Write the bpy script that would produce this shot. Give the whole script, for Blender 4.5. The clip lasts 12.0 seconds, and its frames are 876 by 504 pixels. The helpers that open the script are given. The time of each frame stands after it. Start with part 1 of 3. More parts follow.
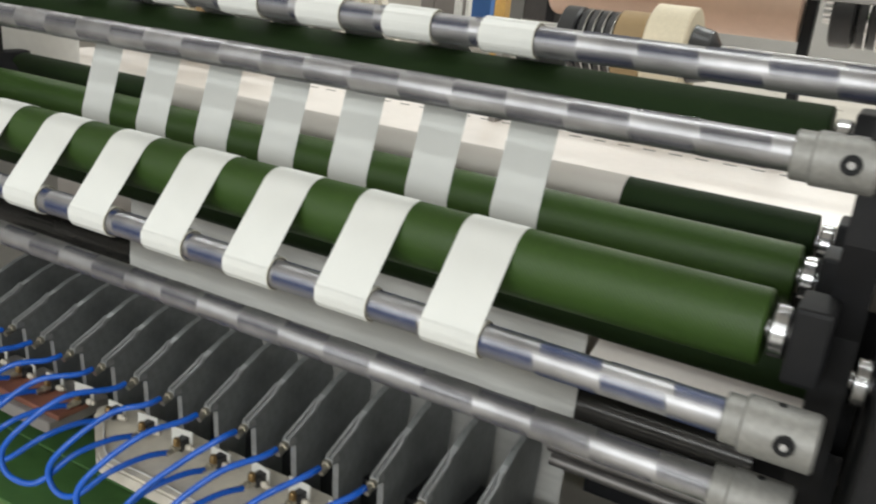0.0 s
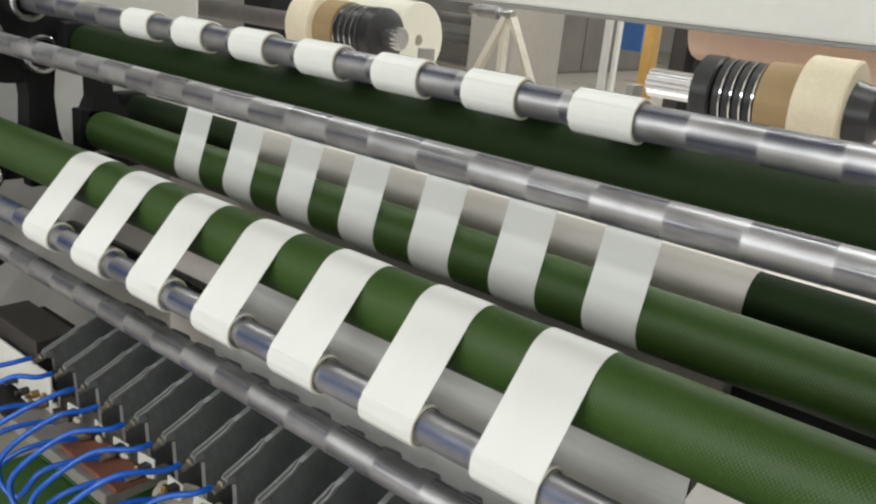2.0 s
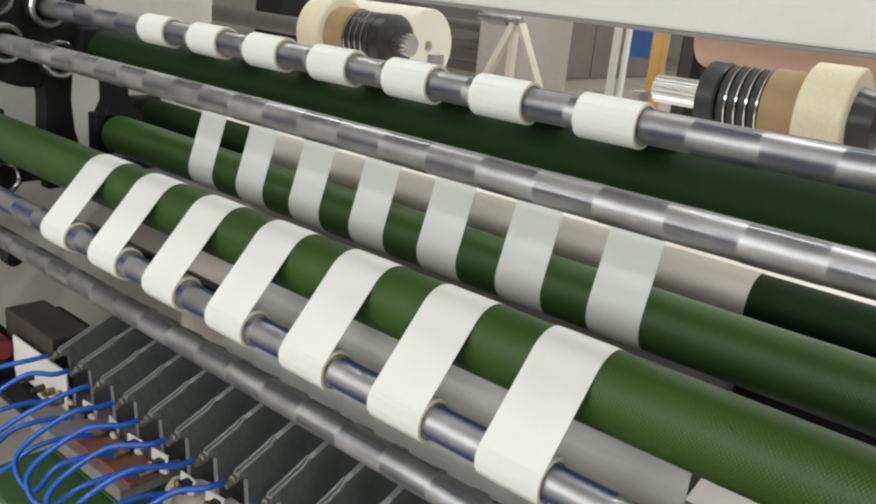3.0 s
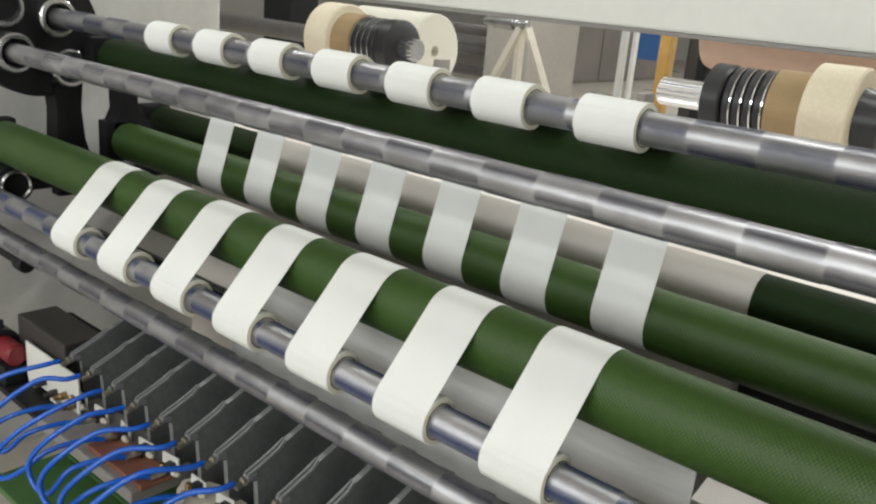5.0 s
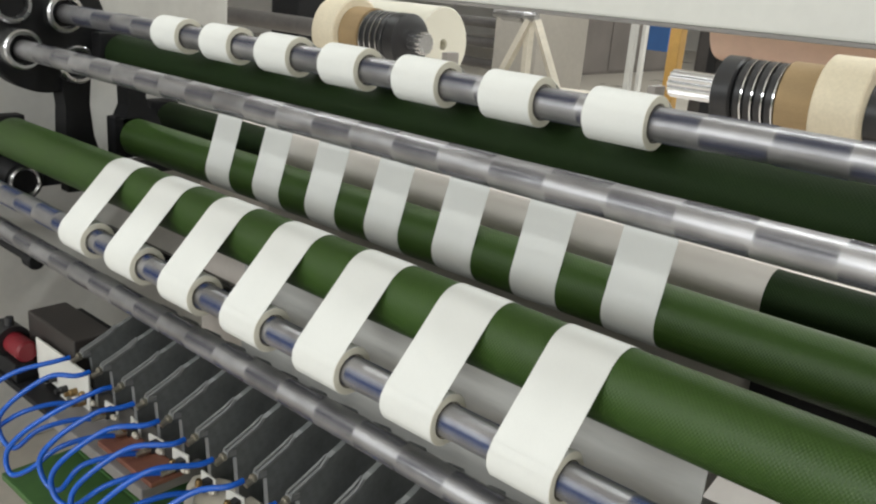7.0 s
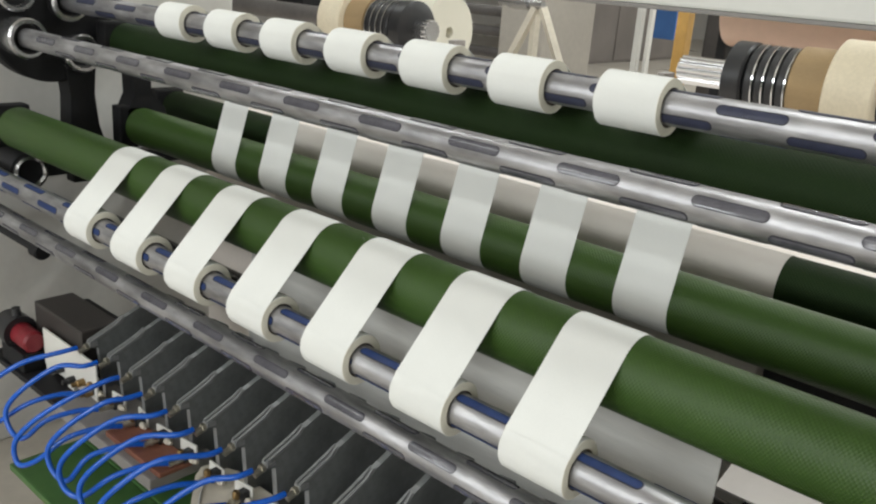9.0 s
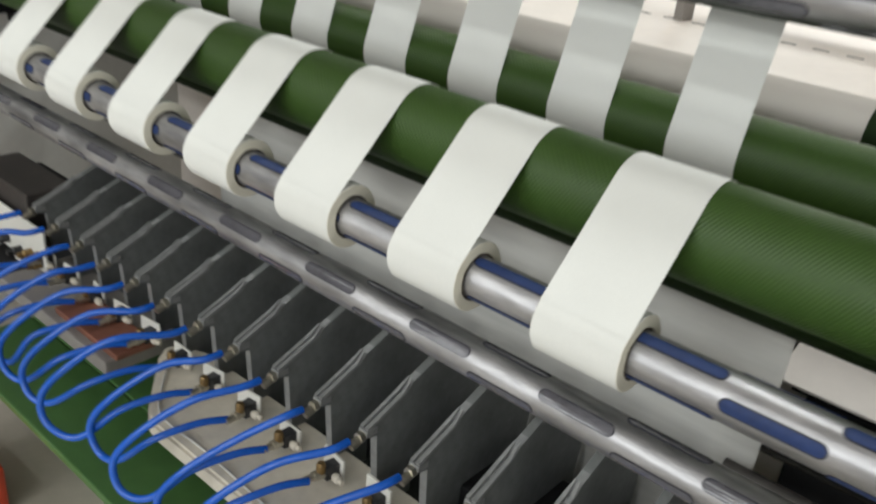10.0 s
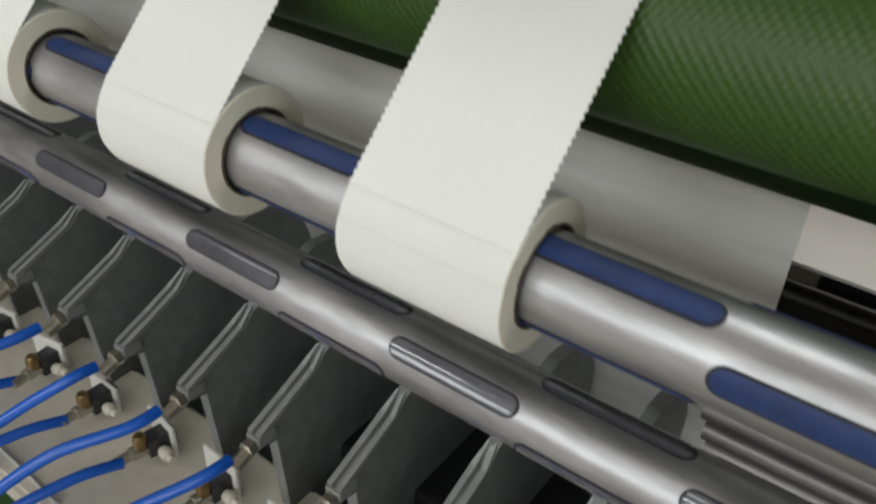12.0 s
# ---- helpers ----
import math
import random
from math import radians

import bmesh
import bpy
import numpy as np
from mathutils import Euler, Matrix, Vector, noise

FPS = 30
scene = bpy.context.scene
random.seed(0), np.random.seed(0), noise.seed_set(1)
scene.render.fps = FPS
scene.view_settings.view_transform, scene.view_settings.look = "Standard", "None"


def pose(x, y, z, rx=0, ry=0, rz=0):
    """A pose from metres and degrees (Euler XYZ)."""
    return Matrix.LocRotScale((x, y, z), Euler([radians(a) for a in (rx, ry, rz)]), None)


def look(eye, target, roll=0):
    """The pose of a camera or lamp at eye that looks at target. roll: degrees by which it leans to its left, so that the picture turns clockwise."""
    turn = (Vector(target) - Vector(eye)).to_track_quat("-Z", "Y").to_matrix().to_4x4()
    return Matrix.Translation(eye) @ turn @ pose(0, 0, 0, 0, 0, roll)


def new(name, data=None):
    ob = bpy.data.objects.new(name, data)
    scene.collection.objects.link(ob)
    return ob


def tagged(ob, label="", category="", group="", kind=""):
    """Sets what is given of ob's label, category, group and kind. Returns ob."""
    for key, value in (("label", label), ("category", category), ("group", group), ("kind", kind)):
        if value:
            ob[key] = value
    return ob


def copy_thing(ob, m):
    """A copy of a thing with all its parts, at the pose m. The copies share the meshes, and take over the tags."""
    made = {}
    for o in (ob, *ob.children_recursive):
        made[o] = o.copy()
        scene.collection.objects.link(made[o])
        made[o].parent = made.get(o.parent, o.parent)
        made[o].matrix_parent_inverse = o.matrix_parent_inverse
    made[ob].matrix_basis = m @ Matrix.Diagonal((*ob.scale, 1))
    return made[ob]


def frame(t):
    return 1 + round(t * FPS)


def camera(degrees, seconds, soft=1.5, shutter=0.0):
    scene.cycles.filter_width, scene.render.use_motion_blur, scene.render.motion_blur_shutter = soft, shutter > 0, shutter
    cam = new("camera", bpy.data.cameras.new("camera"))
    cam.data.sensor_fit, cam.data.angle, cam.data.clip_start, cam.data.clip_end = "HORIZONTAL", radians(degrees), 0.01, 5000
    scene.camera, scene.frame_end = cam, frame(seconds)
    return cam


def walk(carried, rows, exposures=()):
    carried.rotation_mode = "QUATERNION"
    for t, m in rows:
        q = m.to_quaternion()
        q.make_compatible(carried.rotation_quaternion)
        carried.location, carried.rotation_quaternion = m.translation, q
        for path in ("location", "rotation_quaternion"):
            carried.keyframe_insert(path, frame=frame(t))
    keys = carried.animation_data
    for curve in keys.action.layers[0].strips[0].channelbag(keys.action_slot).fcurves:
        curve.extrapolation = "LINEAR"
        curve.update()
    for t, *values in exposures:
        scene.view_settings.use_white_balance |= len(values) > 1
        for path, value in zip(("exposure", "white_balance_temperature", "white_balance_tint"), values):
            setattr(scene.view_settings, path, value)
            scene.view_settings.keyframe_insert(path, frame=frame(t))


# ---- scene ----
cam = camera(54.6, 12.0, soft=2.2, shutter=0.5)
PATH = [
    (0, (1.021, -1.105, 1.346), (0.129, 0.57, 0.714), 5.8),
    (0.5, (0.934, -1.025, 1.366), (0.004, 0.621, 0.713), 5.5),
    (1, (0.94, -0.897, 1.395), (-0.097, 0.685, 0.744), 6.7),
    (1.5, (0.984, -0.86, 1.403), (-0.147, 0.656, 0.752), 6.1),
    (2, (0.982, -0.867, 1.405), (-0.199, 0.625, 0.79), 5.7),
    (2.5, (0.993, -0.885, 1.41), (-0.208, 0.596, 0.805), 5.5),
    (3, (1.004, -0.893, 1.408), (-0.195, 0.588, 0.804), 5.8),
    (5, (1.019, -0.899, 1.41), (-0.201, 0.569, 0.814), 5.1),
    (5.5, (1.014, -0.887, 1.404), (-0.21, 0.576, 0.803), 4.9),
    (6, (1.005, -0.89, 1.405), (-0.221, 0.568, 0.796), 4.6),
    (6.5, (1.007, -0.893, 1.409), (-0.222, 0.564, 0.804), 4.7),
    (7, (1.013, -0.891, 1.414), (-0.219, 0.559, 0.799), 4.7),
    (9, (1.0, -0.886, 1.405), (-0.235, 0.552, 0.768), 4.4),
    (9.2, (0.992, -0.896, 1.398), (-0.231, 0.551, 0.757), 4.4),
    (9.5, (0.98, -0.864, 1.368), (-0.241, 0.562, 0.679), 4.6),
    (10, (0.845, -0.735, 1.256), (-0.292, 0.663, 0.388), 5.8),
    (10.3, (0.757, -0.658, 1.201), (-0.325, 0.761, 0.297), 6.3),
    (10.5, (0.709, -0.598, 1.182), (-0.347, 0.812, 0.235), 5.6),
    (10.8, (0.66, -0.52, 1.155), (-0.307, 0.89, 0.117), 5.1),
    (11, (0.672, -0.479, 1.136), (-0.268, 0.923, 0.063), 5.3),
    (11.2, (0.68, -0.455, 1.138), (-0.21, 0.931, 0.004), 4.7),
    (11.5, (0.687, -0.442, 1.128), (-0.18, 0.974, 0.012), 5.5),
    (11.8, (0.701, -0.411, 1.112), (-0.196, 0.963, -0.032), 3.6),
    (12, (0.725, -0.399, 1.09), (-0.24, 0.94, -0.04), 2.0),
]
EXPOSURES = [(0.0, -0.28), (8.8, -0.30), (9.6, -0.33), (10.4, -0.39), (11.2, -0.45), (12.0, -0.53)]
walk(cam, [(t, look(eye, target, roll)) for t, eye, target, roll in PATH], EXPOSURES)

# ---- light ----
world = bpy.data.worlds.new("world")
scene.world = world
world.use_nodes = True
world.node_tree.nodes["Background"].inputs[0].default_value = (0.8, 0.86, 1.0, 1)
world.node_tree.nodes["Background"].inputs[1].default_value = 0.12
CEIL = 4.2
LAMPS = [(x, y) for y in (-5.4, -3.2, 0.9, 4.2, 9.0, 15.0) for x in (-2.9, 0.2, 3.3)]
WATTS = {-5.4: 62, -3.2: 16, 0.9: 36, 4.2: 86, 9.0: 145, 15.0: 170}
WINDOWS = (-4.2, 0.0, 4.2)
for wx in WINDOWS:
    data = bpy.data.lights.new("window_light", "AREA")
    data.shape, data.size, data.size_y, data.energy, data.color = "RECTANGLE", 3.0, 1.9, 215, (0.93, 0.97, 0.985)
    new("window_light", data).matrix_world = look((wx, -8.9, 2.75), (wx, 0, 1.2))
for lx, ly in LAMPS:
    data = bpy.data.lights.new("ceiling_lamp", "AREA")
    data.shape, data.size, data.size_y, data.energy, data.color = "RECTANGLE", 1.5, 0.35, WATTS[ly], (0.945, 0.985, 0.975)
    new("ceiling_lamp", data).matrix_world = pose(lx, ly, CEIL - 0.16)


# ---- materials ----
def material(name, colour, rough=0.5, metal=0.0, grain=0.0, scale=60.0, blotch=0.0, blotch_scale=6.0, bump=0.0, spec=0.5, stretch=(1, 1, 1), coat=0.0):
    """A surface with fine grain and larger blotches, at real-world size."""
    m = bpy.data.materials.new(name)
    m.use_nodes = True
    nt = m.node_tree
    b = nt.nodes["Principled BSDF"]
    b.inputs["Roughness"].default_value = rough
    b.inputs["Metallic"].default_value = metal
    b.inputs["Specular IOR Level"].default_value = spec
    b.inputs["Coat Weight"].default_value = coat
    co = nt.nodes.new("ShaderNodeTexCoord")
    mp = nt.nodes.new("ShaderNodeMapping")
    mp.inputs["Scale"].default_value = stretch
    nt.links.new(co.outputs["Object"], mp.inputs["Vector"])
    fine = nt.nodes.new("ShaderNodeTexNoise")
    fine.inputs["Scale"].default_value, fine.inputs["Detail"].default_value = scale, 4
    big = nt.nodes.new("ShaderNodeTexNoise")
    big.inputs["Scale"].default_value, big.inputs["Detail"].default_value = blotch_scale, 3
    nt.links.new(mp.outputs[0], fine.inputs["Vector"])
    nt.links.new(mp.outputs[0], big.inputs["Vector"])
    def shade(src, amount, base):
        r = nt.nodes.new("ShaderNodeMapRange")
        r.inputs["From Min"].default_value, r.inputs["From Max"].default_value = 0.3, 0.7
        r.inputs["To Min"].default_value, r.inputs["To Max"].default_value = 1 - amount, 1 + amount
        nt.links.new(src, r.inputs["Value"])
        x = nt.nodes.new("ShaderNodeVectorMath")
        x.operation = "SCALE"
        if isinstance(base, tuple):
            x.inputs[0].default_value = base
        else:
            nt.links.new(base, x.inputs[0])
        nt.links.new(r.outputs[0], x.inputs["Scale"])
        return x.outputs[0]
    out = shade(fine.outputs["Fac"], grain, tuple(colour))
    out = shade(big.outputs["Fac"], blotch, out)
    nt.links.new(out, b.inputs["Base Color"])
    rr = nt.nodes.new("ShaderNodeMapRange")
    rr.inputs["To Min"].default_value, rr.inputs["To Max"].default_value = max(rough - 0.1, 0.03), min(rough + 0.1, 1)
    nt.links.new(big.outputs["Fac"], rr.inputs["Value"])
    nt.links.new(rr.outputs[0], b.inputs["Roughness"])
    if bump:
        bp = nt.nodes.new("ShaderNodeBump")
        bp.inputs["Distance"].default_value = bump
        nt.links.new(fine.outputs["Fac"], bp.inputs["Height"])
        nt.links.new(bp.outputs[0], b.inputs["Normal"])
    return m


def ribbed_rubber(name, colour, spec=0.35, rough=0.42):
    """Green rubber with a fine crossed knurl wound round the roller."""
    m = material(name, colour, rough, grain=0.07, scale=260, blotch=0.10, blotch_scale=5, spec=spec)
    nt = m.node_tree

    def calc(op, a, b=None):
        n = nt.nodes.new("ShaderNodeMath")
        n.operation = op
        for k, v in enumerate((a, b)):
            if v is None:
                continue
            if isinstance(v, (int, float)):
                n.inputs[k].default_value = v
            else:
                nt.links.new(v, n.inputs[k])
        return n.outputs[0]
    co = nt.nodes.new("ShaderNodeTexCoord")
    sep = nt.nodes.new("ShaderNodeSeparateXYZ")
    nt.links.new(co.outputs["Object"], sep.inputs[0])
    # raised diamonds about 3.5 mm apart round the roller and 4.4 mm along it
    round_it = calc("MULTIPLY", calc("ARCTAN2", sep.outputs[2], sep.outputs[1]), 47.0)
    along = calc("MULTIPLY", sep.outputs[0], 1500.0)
    a = calc("SINE", calc("ADD", round_it, along))
    b = calc("SINE", calc("SUBTRACT", round_it, calc("MULTIPLY", along, 0.70)))
    bp = nt.nodes.new("ShaderNodeBump")
    bp.inputs["Strength"].default_value, bp.inputs["Distance"].default_value = 0.32, 0.0004
    nt.links.new(calc("ADD", a, b), bp.inputs["Height"])
    nt.links.new(bp.outputs[0], nt.nodes["Principled BSDF"].inputs["Normal"])
    return m


def cloth(name, colour, through_light=0.0):
    """White nonwoven tape: matt, slightly see-through, with a fine weave."""
    m = material(name, colour, 0.85, grain=0.025, scale=900, blotch=0.02, blotch_scale=9, bump=0.0002, spec=0.2)
    nt = m.node_tree
    lit = nt.nodes.new("ShaderNodeBsdfTranslucent")
    lit.inputs["Color"].default_value = (*colour, 1)
    mix = nt.nodes.new("ShaderNodeMixShader")
    mix.inputs[0].default_value = through_light
    nt.links.new(nt.nodes["Principled BSDF"].outputs[0], mix.inputs[1])
    nt.links.new(lit.outputs[0], mix.inputs[2])
    nt.links.new(mix.outputs[0], nt.nodes["Material Output"].inputs["Surface"])
    return m


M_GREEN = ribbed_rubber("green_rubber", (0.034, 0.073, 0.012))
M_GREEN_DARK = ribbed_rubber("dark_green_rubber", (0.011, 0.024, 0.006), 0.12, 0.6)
M_TAPE = cloth("white_tape", (0.745, 0.75, 0.72))
M_TAPE_EDGE = cloth("wound_tape", (0.72, 0.695, 0.60))
M_WEB = material("white_fabric", (0.50, 0.495, 0.47), 0.6, grain=0.06, scale=24, blotch=0.13, blotch_scale=7, bump=0.002, spec=0.3, stretch=(0.35, 1, 2.5))
M_WEB_THIN = cloth("thin_fabric", (0.60, 0.565, 0.53))
M_SHAFT = material("satin_aluminium", (0.365, 0.36, 0.37), 0.39, 0.84, 0.16, 110, 0.34, 30, 0.0004, stretch=(0.25, 1, 1))
M_STEEL = material("steel", (0.50, 0.50, 0.51), 0.25, 0.95, 0.05, 120, 0.1, 10)
M_CHROME = material("chrome", (0.75, 0.75, 0.76), 0.10, 1.0, 0.02, 80, 0.05, 10)
M_DARKSTEEL = material("blackened_roller", (0.035, 0.033, 0.03), 0.22, 0.4, 0.1, 90, 0.2, 10)
M_STRIP_NAVY = material("navy_rubber_strip", (0.030, 0.034, 0.065), 0.4, grain=0.12, scale=150, blotch=0.12, blotch_scale=20)
M_STRIP = material("blue_rubber_strip", (0.014, 0.033, 0.115), 0.5, spec=0.3, grain=0.12, scale=150, blotch=0.12, blotch_scale=20)
M_STRIP_GREY = material("grey_rubber_strip", (0.085, 0.083, 0.098), 0.16, grain=0.12, scale=150, blotch=0.15, blotch_scale=20, coat=0.6)
M_SLOT_SHADE = material("slot_shade", (0.02, 0.02, 0.03), 0.7, grain=0.1)
M_CORE = material("paper_core", (0.07, 0.055, 0.04), 0.9, grain=0.15)
M_PLATE = material("grey_knife_plate", (0.18, 0.188, 0.187), 0.45, 0.25, 0.12, 70, 0.16, 9, 0.0001)
M_PLATE_EDGE = material("milled_edge", (0.30, 0.305, 0.305), 0.4, 0.4, 0.1, 90, 0.1, 12)
M_TUBE = material("blue_hose", (0.009, 0.105, 0.54), 0.22, grain=0.04, scale=60, blotch=0.08, blotch_scale=9)
M_BRASS = material("nickel_fitting", (0.50, 0.47, 0.40), 0.3, 0.9, 0.12, 200, 0.15, 40)
M_GOLD = material("brass", (0.30, 0.20, 0.09), 0.32, 0.9, 0.12, 200, 0.15, 40)
M_BLACK = material("black_paint", (0.008, 0.008, 0.009), 0.6, spec=0.3, grain=0.15, scale=60, blotch=0.15, blotch_scale=8)
M_PLASTIC = material("black_plastic", (0.022, 0.022, 0.024), 0.38, grain=0.1)
M_CREAM = material("cream_enamel", (0.80, 0.735, 0.68), 0.46, grain=0.02, scale=50, blotch=0.05, blotch_scale=4, coat=0.05)
M_WHITEPAINT = material("white_enamel", (0.72, 0.71, 0.66), 0.4, grain=0.02, scale=40, blotch=0.04, blotch_scale=3)
M_FRAME = material("pale_grey_enamel", (0.58, 0.57, 0.54), 0.45, grain=0.03, scale=40, blotch=0.07, blotch_scale=4)
M_GREENBASE = material("green_enamel", (0.060, 0.145, 0.040), 0.45, grain=0.05, scale=40, blotch=0.12, blotch_scale=5)
M_BEIGE = material("beige_bracket", (0.64, 0.59, 0.50), 0.5, grain=0.05, scale=60, blotch=0.10, blotch_scale=7)
M_RUST = material("red_brown_paint", (0.24, 0.095, 0.06), 0.5, grain=0.1, scale=60, blotch=0.15, blotch_scale=8)
M_RED = material("red_plastic", (0.20, 0.014, 0.022), 0.4, grain=0.06)
M_YELLOW = material("yellow_column_paint", (0.62, 0.36, 0.10), 0.5, grain=0.05, scale=30, blotch=0.08)
M_CARD = material("brown_cardboard", (0.33, 0.23, 0.12), 0.8, grain=0.06, scale=120, blotch=0.1, stretch=(1, 1, 6))
M_PAPER = material("cream_paper", (0.70, 0.62, 0.47), 0.7, grain=0.05, scale=150, blotch=0.06)
M_PINK = material("buff_film", (0.62, 0.43, 0.33), 0.45, grain=0.03, scale=40, blotch=0.05)
M_FLOOR = material("grey_epoxy_floor", (0.48, 0.44, 0.38), 0.3, grain=0.05, scale=30, blotch=0.10, blotch_scale=1.2, coat=0.15)
M_WALL = material("workshop_wall", (0.62, 0.60, 0.57), 0.8, grain=0.03, scale=25, blotch=0.05, blotch_scale=1)
M_DARKBROWN = material("dark_brown_paint", (0.040, 0.034, 0.031), 0.5, grain=0.1, scale=40, blotch=0.15, blotch_scale=5)
M_CAST = material("grey_cast_metal", (0.27, 0.265, 0.25), 0.45, 0.3, 0.1, 120, 0.12, 15)
M_DARKROD = material("dark_steel_rod", (0.16, 0.15, 0.145), 0.4, 0.6, 0.08, 80, 0.1, 8)
M_REDORANGE = material("red_orange_plastic", (0.62, 0.07, 0.03), 0.4, grain=0.04)
M_BLUE_BOARD = material("blue_board_paint", (0.035, 0.11, 0.30), 0.5, grain=0.04, blotch=0.06)
M_DARKGREY = material("dark_grey_brown_enamel", (0.15, 0.132, 0.12), 0.5, grain=0.04, scale=30, blotch=0.15, blotch_scale=1.5)
M_BEIGEGREY = material("beige_grey_enamel", (0.40, 0.37, 0.33), 0.5, grain=0.04, scale=30, blotch=0.10, blotch_scale=2)
M_GREYBOX = material("grey_cabinet", (0.27, 0.25, 0.235), 0.5, grain=0.05, scale=30, blotch=0.12, blotch_scale=2)


# ---- mesh helpers ----
def part(name, bm, mat, parent=None, label="", smooth=False):
    me = bpy.data.meshes.new(name)
    bm.to_mesh(me)
    bm.free()
    for m in (mat if isinstance(mat, (list, tuple)) else [mat]):
        me.materials.append(m)
    if smooth:
        for p in me.polygons:
            p.use_smooth = True
        me.set_sharp_from_angle(angle=radians(35))
    ob = new(name, me)
    if parent:
        ob.parent = parent
    if label:
        ob["label"] = label
    return ob


def box(bm, x0, x1, y0, y1, z0, z1, bevel=0.0):
    verts = [bm.verts.new((x, y, z)) for x in (x0, x1) for y in (y0, y1) for z in (z0, z1)]
    made = [bm.faces.new([verts[i] for i in q]) for q in ((0, 1, 3, 2), (4, 6, 7, 5), (0, 4, 5, 1), (2, 3, 7, 6), (0, 2, 6, 4), (1, 5, 7, 3))]
    if bevel:
        edges = list({e for f in made for e in f.edges})
        bmesh.ops.bevel(bm, geom=edges, offset=bevel, segments=2, affect="EDGES", profile=0.6)
    return bm


def lathe(bm, profile, n=48, axis="x", centre=(0, 0, 0)):
    """Turns a profile of (along, radius) round an axis; radius 0 closes an end."""
    rings = []
    for a, r in profile:
        ring = []
        for i in range(1 if r == 0 else n):
            c, s = math.cos(2 * math.pi * i / n) * r, math.sin(2 * math.pi * i / n) * r
            p = {"x": (a, c, s), "y": (c, a, -s), "z": (c, s, a)}[axis]
            ring.append(bm.verts.new((p[0] + centre[0], p[1] + centre[1], p[2] + centre[2])))
        rings.append(ring)
    for a, b in zip(rings, rings[1:]):
        for i in range(n):
            j = (i + 1) % n
            if len(a) == 1 and len(b) == 1:
                continue
            if len(a) == 1:
                bm.faces.new((a[0], b[j], b[i]))
            elif len(b) == 1:
                bm.faces.new((a[i], a[j], b[0]))
            else:
                bm.faces.new((a[i], a[j], b[j], b[i]))
    bmesh.ops.recalc_face_normals(bm, faces=bm.faces)
    return bm


def prism(bm, outline, x0, x1):
    """A plate with a (y, z) outline between x0 and x1."""
    a = [bm.verts.new((x0, y, z)) for y, z in outline]
    b = [bm.verts.new((x1, y, z)) for y, z in outline]
    caps = [bm.faces.new(a[::-1]), bm.faces.new(b)]
    rim = [bm.faces.new((a[i], a[(i + 1) % len(a)], b[(i + 1) % len(a)], b[i])) for i in range(len(a))]
    bmesh.ops.recalc_face_normals(bm, faces=bm.faces)
    return caps, rim


def prism_of(outline, x0, x1):
    bm = bmesh.new()
    prism(bm, outline, x0, x1)
    return bm


def hose(bm, points, r, n=8):
    """A round hose along points, smoothed."""
    pts = [Vector(p) for p in points]
    line = []
    for i in range(len(pts) - 1):
        p0, p1, p2, p3 = pts[max(i - 1, 0)], pts[i], pts[i + 1], pts[min(i + 2, len(pts) - 1)]
        for k in range(6):
            u = k / 6
            line.append(0.5 * ((2 * p1) + (p2 - p0) * u + (2 * p0 - 5 * p1 + 4 * p2 - p3) * u * u + (3 * p1 - p0 - 3 * p2 + p3) * u ** 3))
    line.append(pts[-1])
    rings, side = [], Vector((0.31, 0.2, 0.93))
    for i, p in enumerate(line):
        d = (line[min(i + 1, len(line) - 1)] - line[max(i - 1, 0)]).normalized()
        side = (side - d * side.dot(d)).normalized()
        up = d.cross(side)
        rings.append([bm.verts.new(p + (side * math.cos(2 * math.pi * k / n) + up * math.sin(2 * math.pi * k / n)) * r) for k in range(n)])
    for a, b in zip(rings, rings[1:]):
        for k in range(n):
            bm.faces.new((a[k], a[(k + 1) % n], b[(k + 1) % n], b[k]))
    bm.faces.new(rings[0][::-1])
    bm.faces.new(rings[-1])
    bmesh.ops.recalc_face_normals(bm, faces=bm.faces)
    return bm


def empty(name, m=None, **tags):
    ob = new(name)
    if m:
        ob.matrix_world = m
    return tagged(ob, **tags)


# ---- the plan: all rollers run along x; (y, z) of each axis and its radius ----
ROLLER_FRONT, ROLLER_MID, ROLLER_BACK, ROLLER_TOP = (-0.0175, 0.9550), (0.267, 0.9477), (0.4863, 0.9519), (0.228, 1.165)
R_FRONT, R_MID, R_BACK, R_TOP = 0.0508, 0.049, 0.049, 0.050
SHAFT_FRONT, SHAFT_LOW, SHAFT_UPPER, SHAFT_TOP = (-0.1226, 0.8692), (-0.0941, 0.7560), (0.000, 1.1741), (0.1184, 1.2566)
R_SHAFT, R_CORE = 0.0225, 0.0242
X_LEFT, X_RIGHT = -1.18, 0.924
PITCH, TOP_PITCH, TAPE = 0.1834, 0.1782, 0.0922
FRONT_EDGE, TOP_EDGE = 0.585, 0.506
STOP = 8.3
ROLL_START, ROLL_END = 0.0268, 0.0372

# ---- the workshop ----
def slab(name, x0, x1, y0, y1, z0, z1, mat, label):
    return tagged(part(name, box(bmesh.new(), x0, x1, y0, y1, z0, z1), mat), label, name.split("_")[0], kind="structure")


